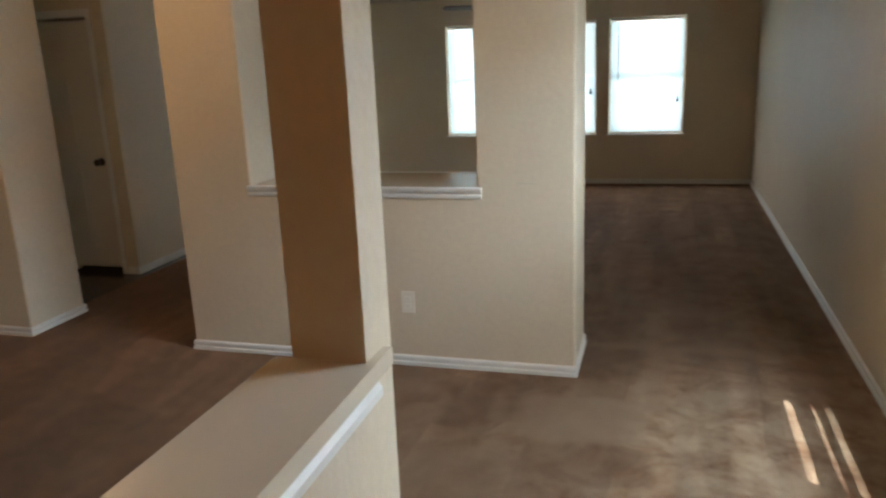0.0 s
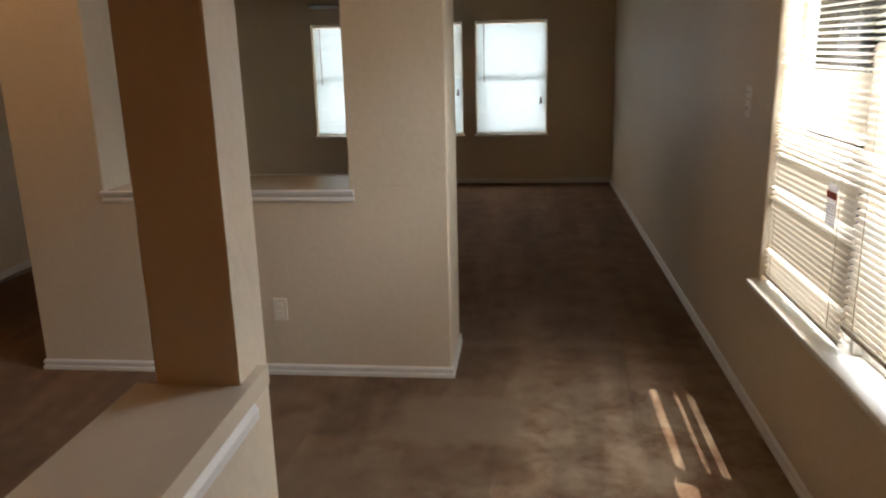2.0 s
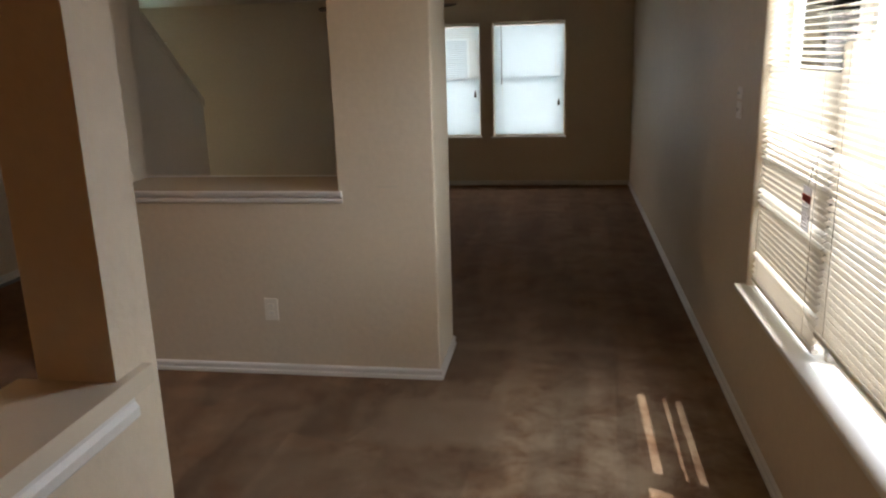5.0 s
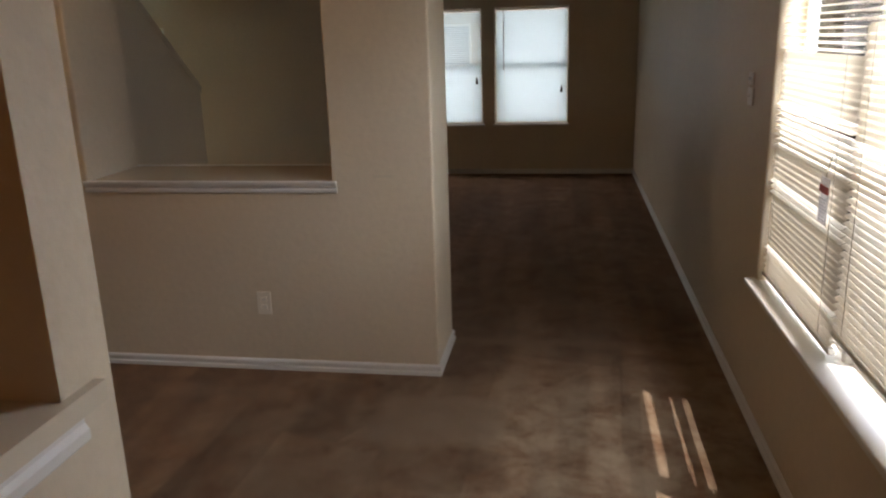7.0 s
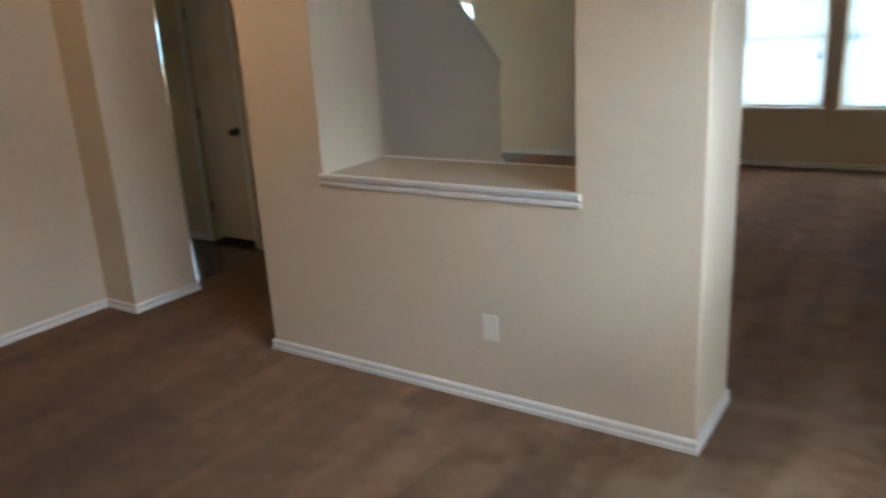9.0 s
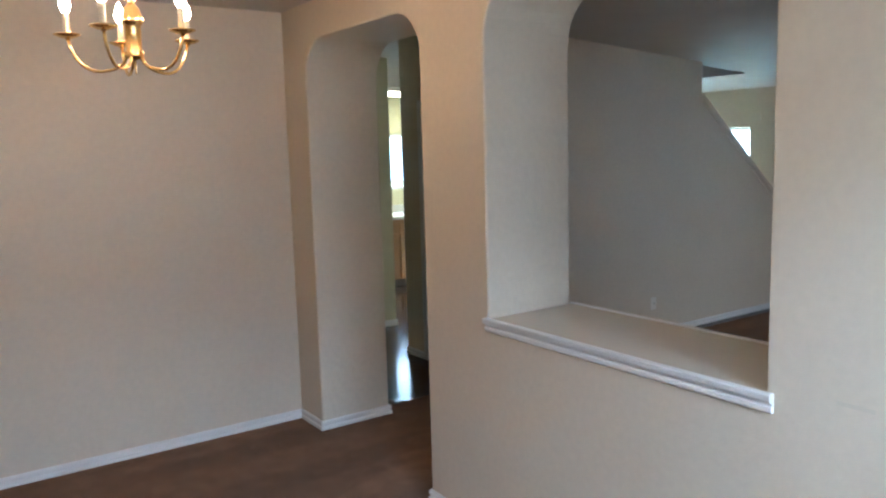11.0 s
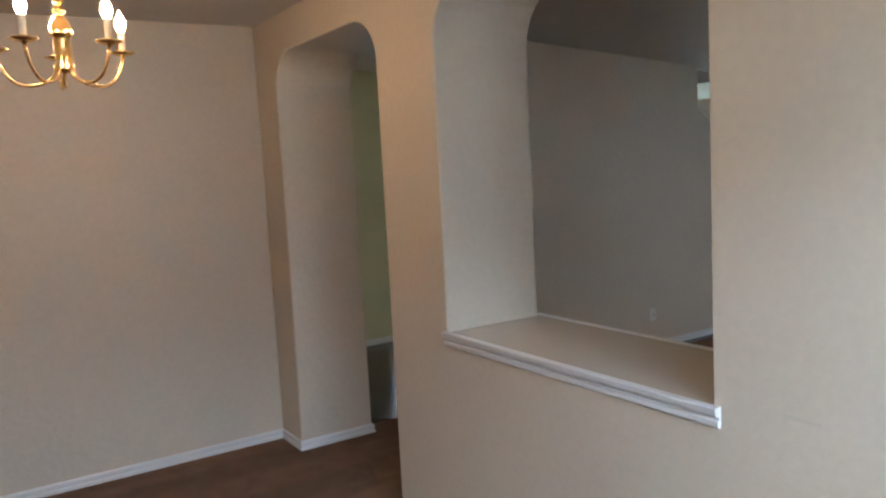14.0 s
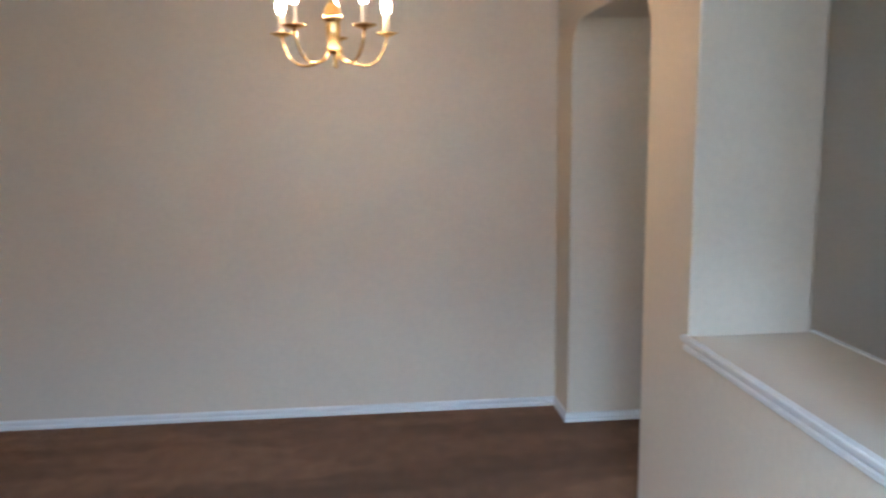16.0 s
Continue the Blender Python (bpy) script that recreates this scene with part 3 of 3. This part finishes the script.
# rear windows with closed blinds
for i, (a, b) in enumerate(WIN_N):
    window_unit("window", "y", NORTH + 0.11, a + 0.001, b - 0.001, NZ[0] + 0.012, NZ[1], 1.30, "white vinyl single-hung rear window")
    structure("window_sill", box_bm(a - 0.03, b + 0.03, NORTH - 0.03, NORTH + 0.108, NZ[0] - 0.012, NZ[0] + 0.012, bevel=0.005), M_TRIM, "white painted window sill board", "sill")
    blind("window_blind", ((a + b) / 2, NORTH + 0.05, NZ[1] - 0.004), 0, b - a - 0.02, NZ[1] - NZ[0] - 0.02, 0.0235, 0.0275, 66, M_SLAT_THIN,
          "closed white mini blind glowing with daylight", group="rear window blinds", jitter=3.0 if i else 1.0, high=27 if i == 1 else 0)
window_unit("window", "y", NORTH + 0.11, -5.449, -4.456, 0.6, 1.87, 1.25, "white vinyl window in the breakfast nook")
# blind added here so the lamp behind it turns the nook window white
blind("window_blind", (-4.95, NORTH + 0.05, 1.866), 0, 0.96, 1.2, 0.0235, 0.0275, 60, M_SLAT_THIN, "closed white mini blind added to make the nook window glow", wand=False)
window_unit("window", "x", -8.1, 3.201, 4.299, 1.2, 1.93, 1.56, "white vinyl kitchen window over the sink")
blind("window_blind", (-8.03, 3.75, 1.925), 90, 1.07, 0.62, 0.0235, 0.0275, 60, M_SLAT_THIN, "white mini blind lowered halfway over the sink", wand=False)


def cord_tassel(x, y, z):
    t = thing("cord_tassel", (x, y, z), "small dark cord tassel hanging at a rear blind", "cord tassel", "cord tassels")
    bm_object("tassel", lathe([(0.002, 0.0), (0.016, 0.005), (0.013, 0.05), (0.004, 0.085), (0.002, 0.09)], 10), M_DARKMETAL, t, smooth=True)
    bm_object("cord", tube([(0, 0, 0.085), (0, 0, 0.5)], 0.0012, 5), M_SLAT, t)


cord_tassel(0.555, NORTH - 0.005, 0.98)
cord_tassel(-0.46, NORTH - 0.005, 1.09)

# warning tag on the side blind
tag = thing("warning_tag", (EAST + 0.006, -0.965, 1.04), "white hanging cord warning tag with a red band", "tag", rz=-90)
bm_object("card", box_bm(-0.042, 0.042, -0.001, 0.001, 0.0, 0.15, bevel=0.0008), M_TAG, tag)
bm_object("red_band", box_bm(-0.042, 0.042, -0.003, -0.0012, 0.098, 0.122), M_RED, tag, "red printed band")
bm = bmesh.new()
for k in range(7):
    add_box(bm, -0.034, 0.034 - 0.008 * (k % 3), -0.003, -0.0012, 0.012 + k * 0.011, 0.016 + k * 0.011)
bm_object("print_lines", bm, M_GREY, tag, "grey unreadable print lines")
bm_object("cord", tube([(0, 0, 0.15), (0.01, 0.01, 0.22)], 0.0015, 5), M_SLAT, tag)


# closet door in the hall
def closet_door():
    d = thing("door", (DOOR[0], 1.41, 0.0), "closed pale painted panelled closet door", "door")
    d["kind"] = "structure"
    w, h = DOOR[1] - DOOR[0], 2.01
    bm = bmesh.new()
    add_box(bm, 0.015, w - 0.015, 0.0, 0.034, 0.045, h + 0.01, bevel=0.003)
    bm_object("leaf", bm, M_DOOR, d)
    cols = ((0.075, w / 2 - 0.03), (w / 2 + 0.03, w - 0.075))
    for z0, z1 in ((0.2, 0.85), (1.0, 1.62), (1.72, 1.92)):
        for x0, x1 in cols:
            bm = bmesh.new()
            add_box(bm, x0, x1, -0.005, 0.001, z0, z1, bevel=0.0024)
            bm_object("panel", bm, M_DOOR, d)
    k = bm_object("knob", bmesh.new(), M_DARKMETAL, d, "dark bronze round knob", smooth=True)
    bm = lathe([(0.033, 0), (0.033, 0.006), (0.013, 0.01), (0.012, 0.035), (0.024, 0.042), (0.029, 0.055), (0.024, 0.068), (0.008, 0.072)], 20)
    bmesh.ops.rotate(bm, verts=bm.verts, matrix=Euler((radians(90), 0, 0)).to_matrix())
    bmesh.ops.translate(bm, verts=bm.verts, vec=(w - 0.075, 0.0, 0.925))
    bmesh.ops.recalc_face_normals(bm, faces=bm.faces)
    bm.to_mesh(k.data)
    bm.free()
    k.data.polygons.foreach_set("use_smooth", [True] * len(k.data.polygons))
    for z in (0.25, 1.02, 1.78):
        bm_object("hinge", lathe([(0.007, 0), (0.007, 0.085)], 8, (0.012, -0.004, z)), M_DARKMETAL, d)
    return d


closet_door()
bm = bmesh.new()
cw = 0.055
add_box(bm, DOOR[0] - cw, DOOR[0] + 0.002, 1.376, 1.389, 0.0, DOOR[3] + cw, bevel=0.003)
add_box(bm, DOOR[1] - 0.002, DOOR[1] + cw - 0.015, 1.376, 1.389, 0.0, DOOR[3] + cw, bevel=0.003)
add_box(bm, DOOR[0] + 0.003, DOOR[1] - 0.003, 1.376, 1.389, DOOR[3] - 0.002, DOOR[3] + cw, bevel=0.003)
structure("door_casing", bm, M_TRIM, "white painted casing round the closet door", "trim")


# chandelier
def chandelier():
    cx, cy, zb = -2.09, -1.285, 2.0
    S = 1.2
    c = thing("chandelier", (cx, cy, zb), "polished brass five-arm chandelier with lit candle bulbs, hung from the ceiling", "chandelier")
    bm_object("body", lathe([(0.0015, 0.0), (0.0035, 0.006), (0.0045, 0.030), (0.0040, 0.040), (0.022, 0.046), (0.029, 0.052), (0.029, 0.056), (0.026, 0.060), (0.026, 0.135), (0.029, 0.140),
                             (0.036, 0.146), (0.038, 0.152), (0.035, 0.160), (0.026, 0.185), (0.013, 0.198), (0.010, 0.203), (0.020, 0.208), (0.021, 0.216), (0.011, 0.224), (0.008, 0.24)], 28), M_BRASS, c, smooth=True)
    bm_object("stem", lathe([(0.014, 0.235), (0.014, 0.40), (0.008, 0.41)], 16), M_BRASS, c, smooth=True)
    bm = bmesh.new()
    zc, k = 0.41, 0
    top = (CEIL_D - zb) / S - 0.035
    while zc < top:
        n = 10
        pts = []
        for j in range(n + 1):
            a = j / n * math.tau
            o = 0.008 * math.cos(a)
            pts.append((o if k % 2 else 0.0, 0.0 if k % 2 else o, zc + 0.012 + 0.015 * math.sin(a)))
        tube(pts, 0.0018, 5, bm)
        zc += 0.022
        k += 1
    bm_object("chain", bm, M_BRASS, c)
    bm_object("ceiling_rose", lathe([(0.012, top - 0.01), (0.05, top + 0.01), (0.06, top + 0.03), (0.06, top + 0.034)], 24), M_BRASS, c, smooth=True)
    head = math.atan2(0.40, -2.85) + radians(6)
    R = 0.174
    for i in range(5):
        a = head + i * math.tau / 5
        ux, uy = math.cos(a), math.sin(a)
        arm = tagged(new("arm"), "")
        arm.parent = c
        pts = []
        for j in range(15):
            s = j / 14
            if s < 0.15:
                r, z = 0.024, 0.066 - 0.05 * (s / 0.15) * 0.3
            else:
                q = (s - 0.15) / 0.85
                ang = math.pi * (0.93 * q)
                r = 0.024 + (R - 0.024) * (1 - math.cos(ang)) / (1 - math.cos(math.pi * 0.93))
                z = 0.051 - 0.042 * math.sin(min(ang, math.pi / 2) if ang < math.pi / 2 else math.pi / 2) + (0.117 * (1 - math.sin(ang)) if ang > math.pi / 2 else 0)
            pts.append((ux * r, uy * r, z))
        bpy.data.objects.remove(arm)
        arm = bm_object("arm", tube(pts, 0.0048, 8), M_BRASS, c, smooth=True)
        px, py = ux * R, uy * R
        bm_object("drip_plate", lathe([(0.004, 0.094), (0.008, 0.10), (0.020, 0.103), (0.036, 0.110), (0.036, 0.113), (0.012, 0.110), (0.012, 0.118)], 20, (px, py, 0)), M_BRASS, arm, smooth=True)
        bm_object("candle", lathe([(0.0088, 0.113), (0.0088, 0.168), (0.008, 0.172)], 14, (px, py, 0)), M_CANDLE, arm, "cream candle sleeve", smooth=True)
        bm_object("bulb", lathe([(0.005, 0.171), (0.0095, 0.176), (0.0142, 0.188), (0.0146, 0.196), (0.0114, 0.209), (0.0050, 0.222), (0.0012, 0.233)], 14, (px, py, 0)), M_FLAME, arm, "glowing flame-shaped bulb", smooth=True)
    c.scale = (S, S, S)
    for o in c.children:
        if o.name.startswith("body"):
            o.scale = (0.84, 0.84, 1.0)


chandelier()


# ceiling fan in the living room
def ceiling_fan():
    zt = ceil_l(3.35)
    f = thing("ceiling_fan", (-0.92, 3.35, zt), "dark wooden five-blade ceiling fan in the living room", "ceiling fan")
    bm_object("canopy", lathe([(0.02, -0.07), (0.06, -0.05), (0.07, -0.002)], 20), M_DARKMETAL, f, smooth=True)
    bm_object("downrod", lathe([(0.012, -0.3), (0.012, -0.06)], 10), M_DARKMETAL, f)
    bm_object("motor", lathe([(0.03, -0.46), (0.07, -0.45), (0.11, -0.41), (0.12, -0.37), (0.11, -0.32), (0.05, -0.29)], 24), M_DARKMETAL, f, smooth=True)
    for i in range(5):
        a = 200 + i * 72
        bm = bmesh.new()
        pts = [(0.17, -0.05), (0.3, -0.062), (0.55, -0.07), (0.62, -0.06), (0.64, 0.0), (0.62, 0.06), (0.55, 0.07), (0.3, 0.062), (0.17, 0.05)]
        lo = [bm.verts.new((x, y, -0.44 + y * 0.2)) for x, y in pts]
        hi = [bm.verts.new((x, y, -0.432 + y * 0.2)) for x, y in pts]
        bm.faces.new(lo)
        bm.faces.new(hi)
        for j in range(len(pts)):
            k = (j + 1) % len(pts)
            bm.faces.new((lo[j], lo[k], hi[k], hi[j]))
        add_box(bm, 0.09, 0.2, -0.012, 0.012, -0.446, -0.434)
        bmesh.ops.rotate(bm, verts=bm.verts, matrix=Euler((0, 0, radians(a))).to_matrix())
        bm_object("blade", bm, M_FAN, f)


ceiling_fan()


# wall plates
def plate(name, place, rz, w, h, label, category, kind):
    p = thing(name, place, label, category, rz=rz)
    mat = M_LEDGE if name == "wall_notch_box" else M_ALMOND
    bm_object("cover", box_bm(-w / 2, w / 2, -0.006, 0, -h / 2, h / 2, bevel=0.0025, segs=2), mat, p)
    if kind == "outlet":
        for dz in (-0.02, 0.02):
            s = bm_object("socket", box_bm(-0.016, 0.016, -0.0085, -0.006, dz - 0.013, dz + 0.013, bevel=0.002), M_ALMOND, p)
            bm = bmesh.new()
            add_box(bm, -0.008, -0.005, -0.0089, -0.0086, dz - 0.004, dz + 0.005)
            add_box(bm, 0.005, 0.008, -0.0089, -0.0086, dz - 0.004, dz + 0.005)
            bm_object("slot", bm, M_GREY, s)
    elif kind == "switch":
        bm_object("toggle", box_bm(-0.005, 0.005, -0.018, -0.006, -0.004, 0.012, bevel=0.002), mat, p)
    else:
        bm_object("jack", lathe([(0.006, 0), (0.006, 0.012)], 10, (0, 0, 0)), M_CHROME, p).matrix_basis = pose(0, -0.004, 0, 90)
    return p


plate("wall_outlet", (-0.897, 0.0, 0.365), 0, 0.076, 0.122, "almond duplex outlet low on the partition wall", "outlet", "outlet")
plate("light_switch", (EAST, 0.10, 1.36), -90, 0.09, 0.078, "white wall switch beside the side window", "light switch", "switch")
plate("thermostat", (EAST, 0.10, 1.437), -90, 0.085, 0.055, "small white wall control above the switch", "wall control", "none_jack")
plate("cable_plate", (STAIR_X, 3.37, 0.30), 90, 0.07, 0.11, "white cable jack plate low on the stair wall", "cable plate", "jack")
# beige box added where the rear wall has only a slight notch
plate("wall_notch_box", (-4.38, NORTH, 1.975), 0, 0.12, 0.09, "small beige box standing in for a notch high on the rear wall", "wall box", "switch")


# fill lamp added out of view over the front door side, warming the post
el = thing("entry_fill_light", (0.55, -5.2, CEIL_D), "unseen warm dome added on the entry ceiling as a fill light", "ceiling light")
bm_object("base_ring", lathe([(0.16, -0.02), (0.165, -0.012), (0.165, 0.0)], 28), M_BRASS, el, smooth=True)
bm_object("dome", lathe([(0.01, -0.10), (0.06, -0.095), (0.11, -0.075), (0.145, -0.045), (0.155, -0.02)], 28), M_ENTRY_FILL, el, "glowing dome of the fill light", smooth=True)

# faint mark along the partition
sc = thing("wall_mark", (-0.24, -0.0004, 1.02), "faint grey horizontal mark on the cream partition wall", "scuff mark")
bm_object("mark_strip", box_bm(-0.05, 0.05, -0.0004, 0.0, -0.006, 0.006, bevel=0.00015), M_MARK, sc)

# kitchen seen through the arch
def base_cabinet(y0, y1):
    c = thing("base_cabinet", (-8.0, (y0 + y1) / 2, 0), "golden oak base cabinet under the pale worktop", "kitchen cabinet", "kitchen base cabinets")
    w = (y1 - y0) / 2
    bm_object("carcass", box_bm(0.002, 0.58, -w + 0.001, w - 0.001, 0.10, 0.86), M_CABINET, c)
    bm_object("toe_kick", box_bm(0.002, 0.52, -w + 0.001, w - 0.001, 0.0, 0.10), M_TOEKICK, c, "dark recessed toe kick")
    bm_object("drawer_front", box_bm(0.58, 0.60, -w + 0.015, w - 0.015, 0.70, 0.845, bevel=0.004), M_CABINET, c)
    d = bm_object("door", box_bm(0.58, 0.60, -w + 0.015, w - 0.015, 0.115, 0.685, bevel=0.004), M_CABINET, c)
    bm_object("panel", box_bm(0.598, 0.606, -w + 0.075, w - 0.075, 0.18, 0.62, bevel=0.0035), M_CABINET, d)


for y in (1.9, 2.45, 3.0, 3.55, 4.1, 4.65):
    base_cabinet(y, y + 0.55)
wt = thing("worktop", (-8.0, 1.9, 0.86), "pale laminate kitchen worktop on the cabinets", "worktop")
bm_object("slab", box_bm(0.002, 0.63, 0.0, 3.3, 0.0, 0.038, bevel=0.006), M_COUNTER, wt)
bm_object("upstand", box_bm(0.002, 0.022, 0.0, 3.3, 0.038, 0.135, bevel=0.003), M_COUNTER, wt)
fa = thing("faucet", (-7.86, 3.75, 0.898), "chrome arched kitchen faucet at the sink", "faucet")
bm_object("base", lathe([(0.03, 0), (0.03, 0.01), (0.018, 0.02), (0.016, 0.06)], 16), M_CHROME, fa, smooth=True)
bm_object("spout", tube([(0.22 * math.sin(k / 10 * 1.9) * 0.8, 0, 0.06 + 0.16 * math.sin(k / 10 * 2.6)) for k in range(11)], 0.011), M_CHROME, fa, smooth=True)
bm_object("handle", tube([(0, 0, 0.06), (0.0, 0.06, 0.11)], 0.008), M_CHROME, fa, smooth=True)
kl = thing("ceiling_light", (-7.2, 3.3, ceil_l(3.3) - 0.04), "lit fluorescent box light on the kitchen ceiling", "ceiling light")
bm_object("housing", box_bm(-0.2, 0.2, -0.6, 0.6, -0.05, 0, bevel=0.006), M_PLATE, kl)
bm_object("diffuser", box_bm(-0.17, 0.17, -0.57, 0.57, -0.075, -0.05, bevel=0.01), M_TUBE, kl)

# stairs behind the raked wall
st = thing("staircase", (-4.56, 5.05, 0), "carpeted straight staircase between its walls", "staircase")
st["kind"] = "structure"
for i in range(13):
    bm_object("tread", box_bm(0.003, 0.730, -0.255 * (i + 1), -0.255 * i, 0.0 if i < 2 else 0.187 * (i - 1), 0.187 * (i + 1), bevel=0.01), M_CARPET, st)


# neighbouring house beyond the back yard
def house():
    h = thing("house", (-1.0, 19.0, -0.2), "pale two-storey neighbouring house with pale blue-grey windows, beyond the back yard", "house")
    bm_object("wall", box_bm(-7, 7, 0, 6, 0, 5.4), M_SIDING, h)
    bm = bmesh.new()
    lo = [bm.verts.new(p) for p in ((-7.4, -0.4, 5.4), (7.4, -0.4, 5.4), (7.4, 6.4, 5.4), (-7.4, 6.4, 5.4))]
    hi = [bm.verts.new(p) for p in ((-4.5, 3, 7.6), (4.5, 3, 7.6))]
    for f in ((lo[0], lo[1], hi[1], hi[0]), (lo[1], lo[2], hi[1]), (lo[2], lo[3], hi[0], hi[1]), (lo[3], lo[0], hi[0]), (lo[3], lo[2], lo[1], lo[0])):
        bm.faces.new(f)
    bm_object("roof", bm, M_ROOF, h)
    for x, z in ((-2.6, 3.4), (1.4, 3.4), (-2.2, 0.9), (3.6, 0.9)):
        w = bm_object("window", box_bm(x, x + 1.1, -0.04, 0.02, z, z + 1.3, bevel=0.01), M_VINYL, h)
        bm_object("pane", box_bm(x + 0.07, x + 1.03, -0.05, -0.041, z + 0.07, z + 1.23), M_PANE, w)


house()


# fence beyond the side path
def fence():
    f = thing("fence", (3.9, -8.0, -0.2), "weathered tan board fence along the side yard", "fence")
    bm = box_bm(-0.009, 0.009, 0.0, 0.14, 0, 1.8, bevel=0.002)
    first = bm_object("board", bm, M_FENCE, f)
    for i in range(1, 100):
        b = bpy.data.objects.new("board", first.data)
        scene.collection.objects.link(b)
        b.parent = f
        b.matrix_basis = pose(random.uniform(-0.004, 0.004), i * 0.148, random.uniform(-0.02, 0.01))
    for z in (0.35, 1.4):
        bm_object("rail", box_bm(-0.05, -0.012, 0, 14.8, z, z + 0.09), M_FENCE, f)


fence()
